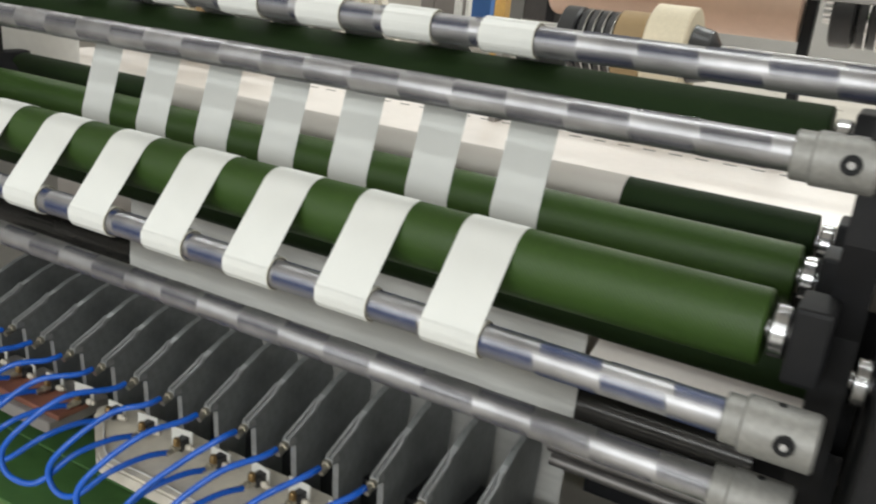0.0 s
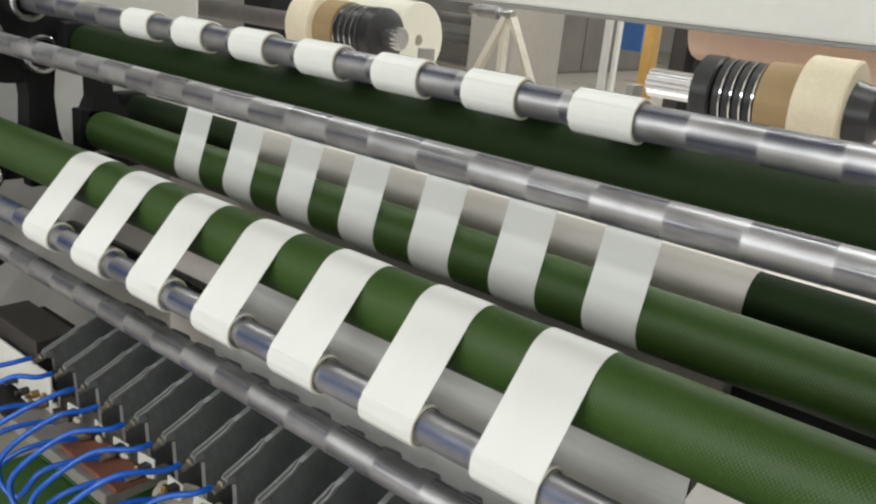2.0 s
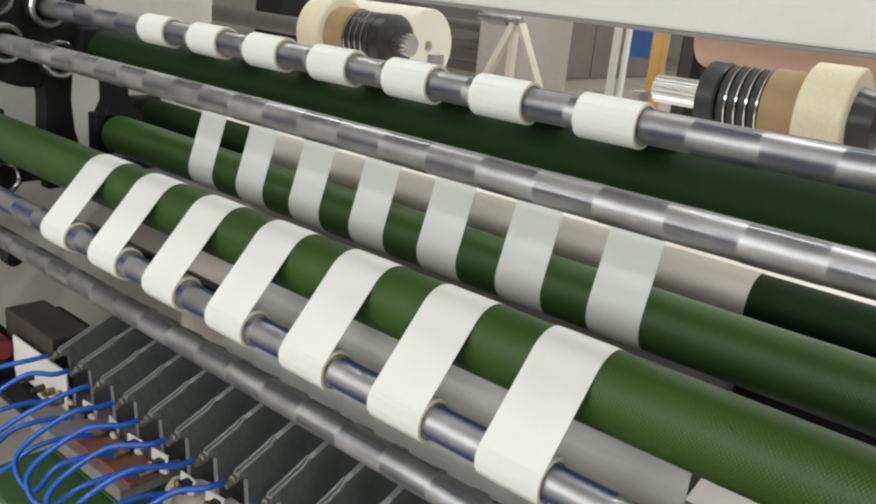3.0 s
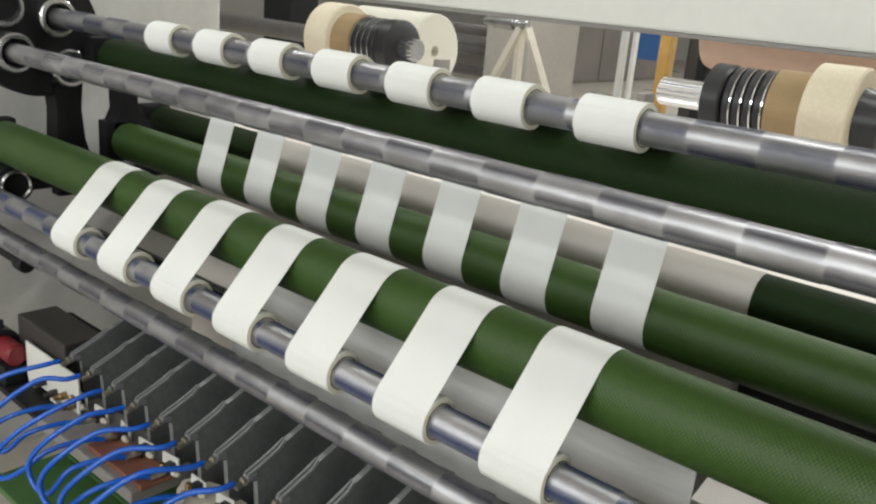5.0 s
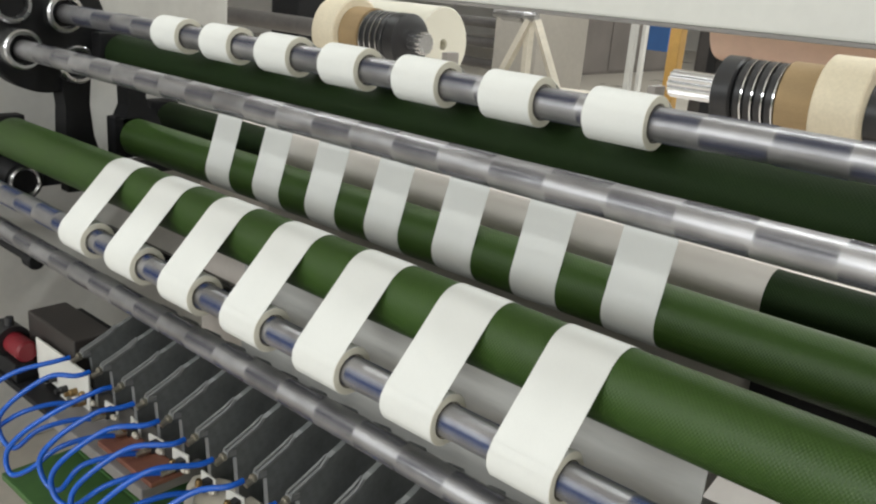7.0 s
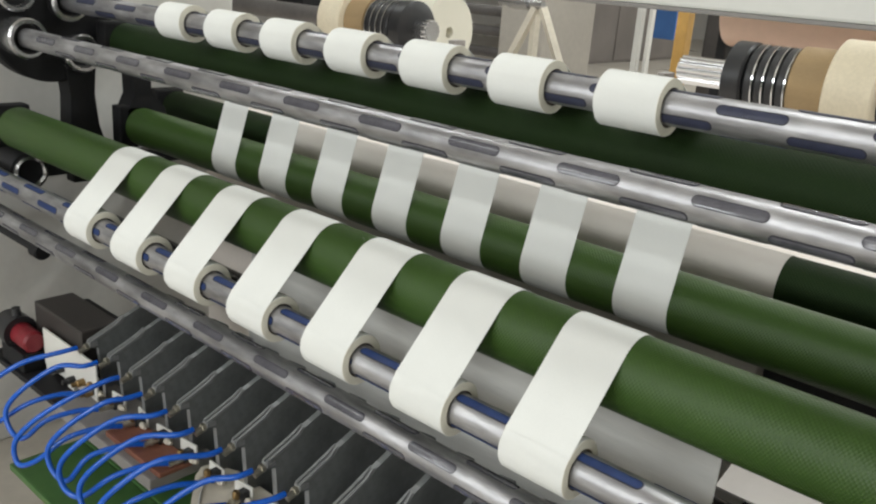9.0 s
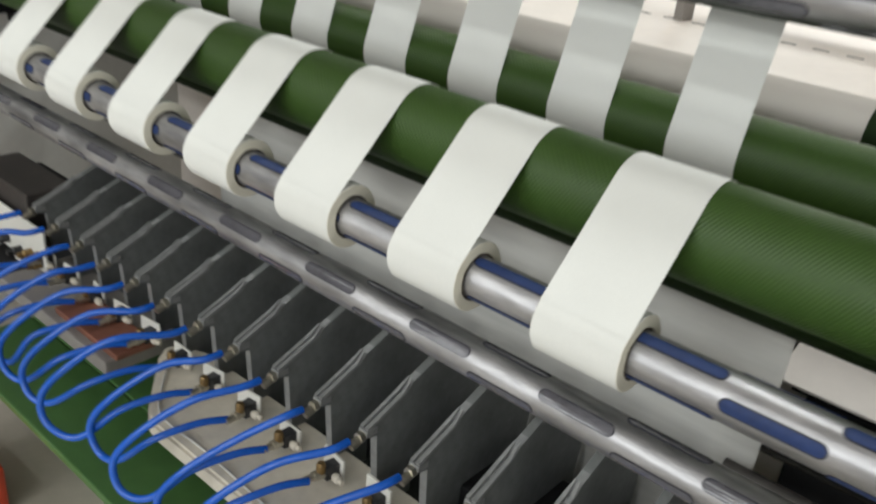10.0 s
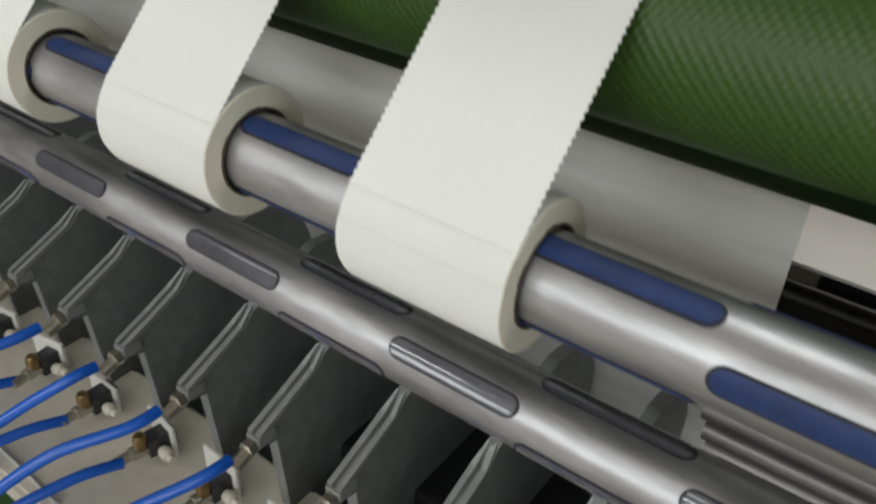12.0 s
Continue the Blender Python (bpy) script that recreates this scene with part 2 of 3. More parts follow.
slab("floor", -14, 7, -9, 22, -0.2, 0, M_FLOOR, "smooth pale grey workshop floor")
slab("ceiling", -14, 7, -9, 22, CEIL, CEIL + 0.2, M_WALL, "plain pale workshop ceiling")
slab("wall_north", -14.2, 7.2, 22, 22.2, -0.2, CEIL + 0.2, M_WALL, "plain pale workshop wall")
slab("wall_south", -14.2, 7.2, -9.2, -9, -0.2, CEIL + 0.2, M_WALL, "plain pale workshop wall")
for k, wx in enumerate(WINDOWS):
    w = tagged(new("window_%d" % (k + 1)), "tall white-framed workshop window", "window", kind="structure")
    w.matrix_world = pose(wx, -9, 2.75)
    for x0, x1, z0, z1 in ((-1.6, -1.5, -1.05, 1.05), (1.5, 1.6, -1.05, 1.05), (-1.5, 1.5, 0.95, 1.05), (-1.5, 1.5, -1.05, -0.95), (-0.03, 0.03, -0.95, 0.95)):
        part("window_frame", box(bmesh.new(), x0, x1, 0, 0.05, z0, z1, 0.004), M_WHITEPAINT, w)
slab("wall_west", -14.2, -14, -9, 22, -0.2, CEIL + 0.2, M_WALL, "plain pale workshop wall")
slab("wall_east", 7, 7.2, -9, 22, -0.2, CEIL + 0.2, M_WALL, "plain pale workshop wall")
for lx, ly in LAMPS:
    lamp = empty("ceiling_light", pose(lx, ly, CEIL), label="white linear ceiling light fitting", category="light", group="ceiling lights")
    part("housing", box(bmesh.new(), -0.8, 0.8, -0.22, 0.22, -0.12, 0, 0.01), M_WHITEPAINT, lamp)


# ---- rollers ----
def roller(name, axis, radius, mat, label, x0=X_LEFT, x1=X_RIGHT):
    ob = empty(name, pose(0, axis[0], axis[1]), label=label, category="roller", group="machine rollers")
    e = 0.003
    part("sleeve", lathe(bmesh.new(), [(x0, 0), (x0, radius - e), (x0 + e, radius), (x1 - e, radius), (x1, radius - e), (x1, 0)], 72), mat, ob, smooth=True)
    for k, g in ((x0, -1), (x1, 1)):
        j = part("journal", lathe(bmesh.new(), [(k, 0), (k, 0.013), (k + g * 0.03, 0.013), (k + g * 0.03, 0)], 28), M_STEEL, ob, "bright steel journal", True)
        part("collar", lathe(bmesh.new(), [(k + g * 0.005, 0.014), (k + g * 0.005, 0.031), (k + g * 0.008, 0.034), (k + g * 0.024, 0.034), (k + g * 0.027, 0.031), (k + g * 0.027, 0.014)], 36), M_STEEL, j, smooth=True)
        part("bearing_block", box(bmesh.new(), *sorted((k + g * 0.03, k + g * 0.075)), -0.045, 0.045, -0.05, 0.05, 0.006), M_BLACK, ob, "black bearing block")
    return ob


roller("front_roller", ROLLER_FRONT, R_FRONT, M_GREEN, "green ribbed rubber roller carrying the front tapes", -1.13)
roller("middle_roller", ROLLER_MID, R_MID, M_GREEN, "green ribbed rubber roller behind the front roller", -1.05)
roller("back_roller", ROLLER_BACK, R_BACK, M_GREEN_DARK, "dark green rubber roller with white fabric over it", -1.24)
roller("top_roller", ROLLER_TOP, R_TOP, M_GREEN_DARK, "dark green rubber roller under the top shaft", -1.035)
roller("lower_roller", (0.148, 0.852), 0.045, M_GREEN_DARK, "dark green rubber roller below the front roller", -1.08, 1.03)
web_roller = empty("web_roller", pose(0, 0.236, 0.637), label="black polished steel web guide roller", category="roller", group="machine rollers")
part("drum", lathe(bmesh.new(), [(-1.18, 0), (-1.18, 0.040), (0.93, 0.040), (0.93, 0)], 64), M_DARKSTEEL, web_roller, smooth=True)

# ---- air shafts ----
def on_shaft(bm, r, x0, x1, half, angle, n=9):
    """A thin pad with round ends, bent on a shaft of radius r."""
    rows = []
    stops = [(x0 + half * (1 - math.cos(a)), math.sin(a)) for a in [math.pi / 2 * k / 5 for k in range(6)]]
    stops += [(x1 - half * (1 - math.cos(a)), math.sin(a)) for a in [math.pi / 2 * k / 5 for k in range(5, -1, -1)]]
    for x, w in stops:
        w = max(w, 0.02)
        rows.append([bm.verts.new((x, r * math.cos(angle + half / r * w * u), r * math.sin(angle + half / r * w * u))) for u in [2 * k / (n - 1) - 1 for k in range(n)]])
    for a, b in zip(rows, rows[1:]):
        for k in range(n - 1):
            bm.faces.new((a[k], a[k + 1], b[k + 1], b[k]))
    edge = [e for e in bm.edges if len(e.link_faces) == 1]
    lip = bmesh.ops.extrude_edge_only(bm, edges=edge)["geom"]
    for v in lip:
        if isinstance(v, bmesh.types.BMVert):
            q = math.hypot(v.co.y, v.co.z)
            v.co.y, v.co.z = v.co.y * (r - 0.002) / q, v.co.z * (r - 0.002) / q
    bmesh.ops.recalc_face_normals(bm, faces=bm.faces)
    return bm


def air_shaft(name, axis, strip_mat, phase, label, x0=-1.16, x1=0.93, step=0.178, long=0.0875):
    ob = empty(name, pose(0, axis[0], axis[1]), label=label, category="air shaft", group="air shafts")
    part("tube", lathe(bmesh.new(), [(x0, 0), (x0, R_SHAFT - 0.002), (x0 + 0.002, R_SHAFT), (x1, R_SHAFT), (x1, 0)], 72), M_SHAFT, ob, smooth=True)
    for row in range(6):
        # Proud dark pad; its colour stands in for the shade in a recessed slot.
        rim = part("slot", on_shaft(bmesh.new(), R_SHAFT + 0.0004, 0, long, 0.0070, radians(60 * row)), M_SLOT_SHADE, None, smooth=True)
        pad = part("rubber_strip", on_shaft(bmesh.new(), R_SHAFT + 0.0009, 0.0016, long - 0.0016, 0.0056, radians(60 * row)), strip_mat, None, smooth=True)
        first = True
        k = math.ceil((x0 + 0.03 - phase) / step - (row % 2) / 2)
        while phase + (k + (row % 2) / 2) * step + long < x1 + 0.01:
            x = phase + (k + (row % 2) / 2) * step
            if first:
                a, b, first = rim, pad, False
            else:
                a, b = new("slot", rim.data), new("rubber_strip", pad.data)
            a.parent, b.parent = ob, a
            a.location = (x, 0, 0)
            k += 1
    return ob


shafts = {
    "front": air_shaft("air_shaft", SHAFT_FRONT, M_STRIP, 0.579, "grey aluminium air shaft with blue rubber strips holding tape rolls"),
    "low": air_shaft("air_shaft", SHAFT_LOW, M_STRIP_GREY, 0.575, "empty grey aluminium air shaft with dark rubber strips"),
    "upper": air_shaft("air_shaft", SHAFT_UPPER, M_STRIP_GREY, 0.616, "empty grey aluminium air shaft with dark rubber strips", -1.085),
    "top": air_shaft("air_shaft", SHAFT_TOP, M_STRIP_NAVY, 0.574, "grey aluminium air shaft with navy strips holding tape rolls", -1.13, 1.20),
}


def chuck(axis, x, r, long):
    """The free end's holder: a grey block bored for the shaft."""
    ob = empty("shaft_chuck", pose(x, axis[0], axis[1]), label="grey cast shaft chuck with a round bore", category="chuck", group="shaft chucks")
    part("barrel", lathe(bmesh.new(), [(0, 0.0255), (0, r - 0.003), (0.003, r), (long - 0.004, r), (long, r - 0.004), (long, 0)], 48), M_CAST, ob, smooth=True)
    part("collar", lathe(bmesh.new(), [(-0.022, 0.0255), (-0.022, 0.029), (-0.020, 0.031), (0.0, 0.031), (0.0, 0.0255)], 40), M_CAST, ob, "pale grey clamping collar", True)
    part("bore", lathe(bmesh.new(), [(-r - 0.003, 0), (-r - 0.003, 0.012), (-r + 0.004, 0.012), (-r + 0.004, 0)], 28, "y", (long * 0.6, 0, 0.004)), M_BLACK, ob, "dark bolt hole", True)
    part("bolt", lathe(bmesh.new(), [(-r - 0.005, 0), (-r - 0.005, 0.005), (-r - 0.001, 0.005), (-r - 0.001, 0)], 6, "y", (long * 0.6, 0, 0.004)), M_STEEL, ob, smooth=True)
    part("set_screw", lathe(bmesh.new(), [(r - 0.002, 0), (r - 0.002, 0.005), (r + 0.001, 0.005), (r + 0.001, 0)], 12, "z", (long * 0.45, 0, 0)), M_BLACK, ob, "dark set screw")
    return ob


chuck(SHAFT_FRONT, 0.931, 0.036, 0.086)
chuck(SHAFT_LOW, 0.931, 0.034, 0.075)
chuck(SHAFT_UPPER, 0.928, 0.034, 0.075)


# ---- tape: rolls, running strips and the uncut fabric ----
def tangent(a, ra, b, rb, side, cross=False):
    """The straight run between two circles: its points on a and on b, in (y, z)."""
    a, b = Vector(a), Vector(b)
    d = b - a
    base = math.atan2(d.y, d.x)
    turn = math.acos((ra + rb) / d.length if cross else (ra - rb) / d.length) * side
    n = Vector((math.cos(base + turn), math.sin(base + turn)))
    return a + n * ra, b + n * (-rb if cross else rb)


def ribbon(bm, points, x0, x1, tooth=0.004, depth=0.0011, thick=0.0006):
    """A strip of tape through (y, z) points, with pinked edges."""
    dense = []
    for p, q in zip(points, points[1:]):
        n = max(1, round((Vector(q) - Vector(p)).length / (tooth / 2)))
        dense += [Vector(p).lerp(Vector(q), k / n) for k in range(n)]
    dense.append(Vector(points[-1]))
    top, low = [], []
    for i, p in enumerate(dense):
        d = (dense[min(i + 1, len(dense) - 1)] - dense[max(i - 1, 0)]).normalized()
        n = Vector((d.y, -d.x)) * thick
        o = depth if i % 2 else 0
        top.append([bm.verts.new((x, p.x, p.y)) for x in (x0 + o, x1 - o)])
        low.append([bm.verts.new((x, p.x + n.x, p.y + n.y)) for x in (x0 + o, x1 - o)])
    for i in range(len(dense) - 1):
        bm.faces.new((top[i][0], top[i][1], top[i + 1][1], top[i + 1][0]))
        bm.faces.new((low[i][1], low[i][0], low[i + 1][0], low[i + 1][1]))
        for k in (0, 1):
            bm.faces.new((top[i][k], top[i + 1][k], low[i + 1][k], low[i][k]))
    bmesh.ops.recalc_face_normals(bm, faces=bm.faces)
    return bm


def arc(c, r, a0, a1, n=24):
    return [(c[0] + r * math.cos(radians(a0 + (a1 - a0) * k / n)), c[1] + r * math.sin(radians(a0 + (a1 - a0) * k / n))) for k in range(n + 1)]


def angle_of(p, c):
    return math.degrees(math.atan2(p[1] - c[1], p[0] - c[0]))


def radius_at(t):
    return ROLL_START + (ROLL_END - ROLL_START) * min(t / STOP, 1)


GROWTH = (0.0, 2.0, 4.0, 6.0, STOP, 12.0)
WEDGES = 12
growing, running = [], []


def wedge_mesh(i):
    """One sector of the wound tape, with its outer face at the full radius."""
    bm = bmesh.new()
    inset = 0.0004 * (i % 2)
    r1, r0 = ROLL_END - 0.00015 * (i % 2), ROLL_END - 0.0125
    n, half = 8, radians(360 / WEDGES / 2 + 4)
    x0, x1 = -TAPE + inset, -inset
    ring = []
    for k in range(n + 1):
        a = -half + 2 * half * k / n
        c, s = math.cos(a), math.sin(a)
        ring.append([bm.verts.new((x, r * c, r * s)) for x, r in ((x0, r0), (x0, r1 - 0.0006), (x0 + 0.0006, r1), (x1 - 0.0006, r1), (x1, r1 - 0.0006), (x1, r0))])
    for a, b in zip(ring, ring[1:]):
        for k in range(5):
            bm.faces.new((a[k], a[k + 1], b[k + 1], b[k])).material_index = 0 if k == 2 else 1
    bmesh.ops.recalc_face_normals(bm, faces=bm.faces)
    return bm


def tape_roll(axis, x, label, group):
    ob = empty("tape_roll", pose(x, axis[0], axis[1]), label=label, category="tape roll", group=group)
    part("core", lathe(bmesh.new(), [(-TAPE - 0.0006, R_CORE), (-TAPE - 0.0006, R_CORE + 0.0014), (0.0006, R_CORE + 0.0014), (0.0006, R_CORE)], 60), M_CORE, ob, "dark cardboard core", True)
    for i in range(WEDGES):
        w = new("winding", WINDING[i % 2])
        w.parent = ob
        growing.append((w, 360 * i / WEDGES))
    return ob


WINDING = []
for i in (0, 1):
    o = part("winding", wedge_mesh(i), [M_TAPE, M_TAPE_EDGE], smooth=True)
    WINDING.append(o.data)
    bpy.data.objects.remove(o)

# front tapes come over the front roller and down on to the front shaft
FRONT_X = [FRONT_EDGE - PITCH * k for k in range(7)]
TOP_X = [TOP_EDGE - TOP_PITCH * k for k in range(7)]
DRIFT = 0.003
P0, P1 = tangent(ROLLER_FRONT, R_FRONT + 0.0008, SHAFT_FRONT, ROLL_END - 0.0003, -1)
for x in FRONT_X:
    tape_roll(SHAFT_FRONT, x, "roll of white pinked-edge tape winding on the lower shaft", "lower tape rolls")
    over = arc((0, 0), R_FRONT + 0.0008, 40, angle_of(P0, ROLLER_FRONT), 30)
    run = part("tape_strip", ribbon(bmesh.new(), over + [(P1.x - ROLLER_FRONT[0], P1.y - ROLLER_FRONT[1])], x - TAPE, x), M_TAPE, smooth=True)
    tagged(run, "white pinked-edge tape running over the green front roller", "tape", "front tapes")
    running.append((run, ROLLER_FRONT, R_FRONT + 0.0008, SHAFT_FRONT, angle_of(P0, ROLLER_FRONT)))

# rear tapes rise from the middle roller, go behind the top roller and over it on to the top shaft
Q0, Q1 = tangent(ROLLER_MID, R_MID + 0.0008, ROLLER_TOP, R_TOP + 0.0008, 1, True)
S0, S1 = tangent(ROLLER_TOP, R_TOP + 0.0008, SHAFT_TOP, ROLL_END - 0.0003, -1)
for x in TOP_X:
    tape_roll(SHAFT_TOP, x, "roll of white pinked-edge tape winding on the top shaft", "top tape rolls")
    rise = arc(ROLLER_MID, R_MID + 0.0008, 265, angle_of(Q0, ROLLER_MID), 24) + arc(ROLLER_TOP, R_TOP + 0.0008, angle_of(Q1, ROLLER_TOP), angle_of(Q1, ROLLER_TOP) + 14, 6)
    tagged(part("tape_strip", ribbon(bmesh.new(), rise, x - DRIFT - TAPE, x - DRIFT), M_TAPE, smooth=True), "white pinked-edge tape rising behind the rollers", "tape", "rear tapes")
    over = arc((0, 0), R_TOP + 0.0012, angle_of(Q1, ROLLER_TOP) + 10, angle_of(S0, ROLLER_TOP), 16)
    run = part("tape_strip", ribbon(bmesh.new(), over + [(S1.x - ROLLER_TOP[0], S1.y - ROLLER_TOP[1])], x - TAPE, x), M_TAPE, smooth=True)
    tagged(run, "white pinked-edge tape crossing to the top shaft", "tape", "top tapes")
    running.append((run, ROLLER_TOP, R_TOP + 0.0008, SHAFT_TOP, angle_of(S0, ROLLER_TOP)))


def sheet(bm, points, x0, x1, thick=0.0008):
    cols = [x0 + (x1 - x0) * k / 24 for k in range(25)]
    rows = [[bm.verts.new((x, p[0], p[1])) for x in cols] for p in points]
    for a, b in zip(rows, rows[1:]):
        for k in range(24):
            bm.faces.new((a[k], a[k + 1], b[k + 1], b[k]))
    bmesh.ops.recalc_face_normals(bm, faces=bm.faces)
    bmesh.ops.solidify(bm, geom=bm.faces[:], thickness=thick)
    return bm


tagged(part("fabric_web", sheet(bmesh.new(), [(0.19, 0.43)] + arc((0.236, 0.637), 0.0412, 190, 176, 8) + [(0.209, 0.895)], -0.48, 0.630), M_WEB, smooth=True),
       "uncut white fabric web rising behind the lower shafts", "fabric web")
tagged(part("fabric_web", sheet(bmesh.new(), [(0.543, 0.70)] + arc(ROLLER_BACK, R_BACK + 0.001, 0, 200, 28) + [(0.43, 0.7)], -0.70, 0.576), M_WEB_THIN, smooth=True),
       "uncut white fabric web over the dark back roller", "fabric web")


# ---- knife holders with their air hoses ----
OUTLINE = [(-0.088, 0.557), (-0.089, 0.546), (-0.069, 0.541), (-0.066, 0.50), (-0.060, 0.43), (-0.02, 0.40), (0.15, 0.40), (0.165, 0.56), (0.150, 0.60), (0.118, 0.622), (0.085, 0.628), (0.045, 0.618), (0.012, 0.604), (-0.004, 0.598), (-0.015, 0.585), (-0.05, 0.572)]


def knife_holder():
    ob = empty("knife_holder", label="grey steel knife holder plate with a blue air hose", category="knife holder", group="knife holders")
    bm = bmesh.new()
    caps, rim = prism(bm, OUTLINE, -0.006, 0.006)
    for k in (1, 2, 3, 12, 13, 14, 15):
        rim[k].material_index = 1
    part("plate", bm, [M_PLATE, M_PLATE_EDGE], ob)
    for g in (-1, 1):
        bm = bmesh.new()
        prism(bm, [(-0.087, 0.557), (-0.050, 0.572), (-0.018, 0.5855), (-0.004, 0.599), (-0.004, 0.603), (-0.022, 0.5895), (-0.052, 0.5765), (-0.089, 0.5615)], *sorted((g * 0.0076, g * 0.0024)))
        for v in bm.verts:
            near = max(0.0, min(1.0, (-0.050 - v.co.y) / 0.02)) + max(0.0, min(1.0, (v.co.y + 0.022) / 0.016))
            v.co.x -= g * 0.0034 * near if abs(v.co.x) > 0.003 and v.co.y > -0.04 else 0
        part("lip", bm, M_PLATE_EDGE, ob, "milled light grey lip")
    part("tip", box(bmesh.new(), -0.0082, 0.0082, -0.0905, -0.070, 0.5475, 0.5585, 0.0015), M_PLATE_EDGE, ob, "light grey nose block")
    fit = part("fitting", hose(bmesh.new(), [(0, -0.078, 0.552), (0, -0.09, 0.548), (0, -0.112, 0.541)], 0.0064, 10), M_BRASS, ob, "nickel push-in fitting", True)
    part("nut", lathe(bmesh.new(), [(-0.099, 0), (-0.099, 0.0085), (-0.091, 0.0085), (-0.091, 0)], 6, "y", (0, 0, 0.5485)), M_BRASS, fit)
    return ob


holder = knife_holder()
HOLDERS = [0.032 + 0.092 * k for k in range(-8, 7)]
for k, x in enumerate(HOLDERS):
    h = holder if k == 0 else copy_thing(holder, pose(x, 0.010, -0.009))
    if k == 0:
        holder.location = (x, 0.010, -0.009)
rng = random.Random(4)
for k, x in enumerate(HOLDERS):
    j = rng.uniform
    s, d, e = j(-0.02, 0.02), j(-0.02, 0.02), j(-0.025, 0.02)
    vx = x + 0.035
    line = [(x, -0.106, 0.5435), (x - 0.006, -0.135, 0.541), (x - 0.04 + s, -0.19 + d, 0.526 + e), (x - 0.085 + s, -0.245 + d, 0.475 + e), (x - 0.11 + s, -0.275 + d, 0.425 + e),
            (x - 0.09 + s, -0.278 + d, 0.385 + e), (x - 0.045 + s, -0.262 + d / 2, 0.392), (x - 0.005, -0.222, 0.442), (vx - 0.014, -0.165, 0.456), (vx, -0.122, 0.450)]
    tagged(part("air_hose", hose(bmesh.new(), line, 0.0056, 12), M_TUBE, smooth=True), "glossy blue pneumatic hose looping from a knife holder to a valve", "air hose", "air hoses")
    v = empty("hose_valve", pose(vx, -0.10, 0.450, 0, 0, j(-10, 10)), label="brass and black speed valve on the manifold", category="valve", group="hose valves")
    part("stem", lathe(bmesh.new(), [(-0.028, 0), (-0.028, 0.0055), (-0.012, 0.0055), (-0.012, 0.0075), (0.004, 0.0075), (0.004, 0)], 12, "y"), M_BRASS, v, "nickel stem", True)
    part("knob", lathe(bmesh.new(), [(0, 0), (0, 0.006), (0.004, 0.007), (0.016, 0.007), (0.02, 0.005), (0.02, 0)], 14, "z"), M_GOLD, v, "brass knob", True)
    part("block", box(bmesh.new(), -0.009, 0.009, 0.004, 0.034, -0.010, 0.012, 0.002), M_PLASTIC, v, "black plastic block")
    part("tee", lathe(bmesh.new(), [(0.010, 0), (0.010, 0.005), (0.014, 0.0065), (0.022, 0.0065), (0.024, 0.004), (0.030, 0.004), (0.030, 0)], 12, "x", (0, 0.016, -0.004)), M_BEIGE, v, "beige plastic tee", True)
    part("clip", box(bmesh.new(), -0.032, 0.016, 0.026, 0.030, -0.018, j(0.012, 0.024), 0.001), M_WHITEPAINT, v, "white plastic clip")

bm = bmesh.new()
rim = [(-0.215, -0.02), (-0.272, -0.045), (-0.280, -0.068), (-0.262, -0.092), (-0.150, -0.180), (-0.130, -0.192), (-0.105, -0.197), (0.80, -0.197), (0.80, -0.02)]
lower = [bm.verts.new((x, y, 0.405)) for x, y in rim]
upper = [bm.verts.new((x, y, 0.432)) for x, y in rim]
bm.faces.new(upper)
bm.faces.new(lower[::-1])
for k in range(len(rim)):
    bm.faces.new((lower[k], lower[(k + 1) % len(rim)], upper[(k + 1) % len(rim)], upper[k]))
bmesh.ops.recalc_face_normals(bm, faces=bm.faces)
bmesh.ops.bevel(bm, geom=[e for e in bm.edges if e.verts[0].co.z > 0.43 and e.verts[1].co.z > 0.43], offset=0.005, segments=2, affect="EDGES")
tagged(part("manifold_plate", bm, M_BEIGE), "cream painted manifold plate under the air hoses", "plate")
tagged(part("plate_cable", hose(bmesh.new(), [(-0.235, -0.05, 0.4345), (-0.245, -0.075, 0.4345), (-0.205, -0.115, 0.4345), (-0.135, -0.170, 0.4345), (-0.09, -0.181, 0.4345), (0.0, -0.178, 0.4345), (0.14, -0.184, 0.4345)], 0.0018, 8), M_FRAME, smooth=True), "thin white cable lying along the cream manifold plate", "cable")
tagged(part("manifold_plate", box(bmesh.new(), -0.70, -0.305, -0.165, -0.02, 0.40, 0.428, 0.004), M_GREYBOX), "grey painted manifold plate under the air hoses", "plate")
base = empty("machine_stand", label="green enamelled machine stand with flat top plates", category="stand")
part("plinth", box(bmesh.new(), -0.72, 0.95, 0.0, 0.2, 0.0, 0.284, 0.006), M_GREENBASE, base)
part("top_plate", box(bmesh.new(), -0.73, 0.95, -0.262, -0.102, 0.284, 0.30, 0.003), M_GREENBASE, base)
part("top_plate", box(bmesh.new(), -0.73, 0.95, -0.100, 0.2, 0.284, 0.302, 0.003), M_GREENBASE, base)
tagged(part("knife_beam", box(bmesh.new(), -1.15, 0.95, 0.02, 0.14, 0.30, 0.46, 0.006), M_BLACK), "dark steel beam carrying the knife holders", "beam")
tagged(part("red_block", box(bmesh.new(), -0.505, -0.295, -0.150, -0.076, 0.428, 0.440, 0.003), M_RUST), "red-brown painted block on the manifold", "block")

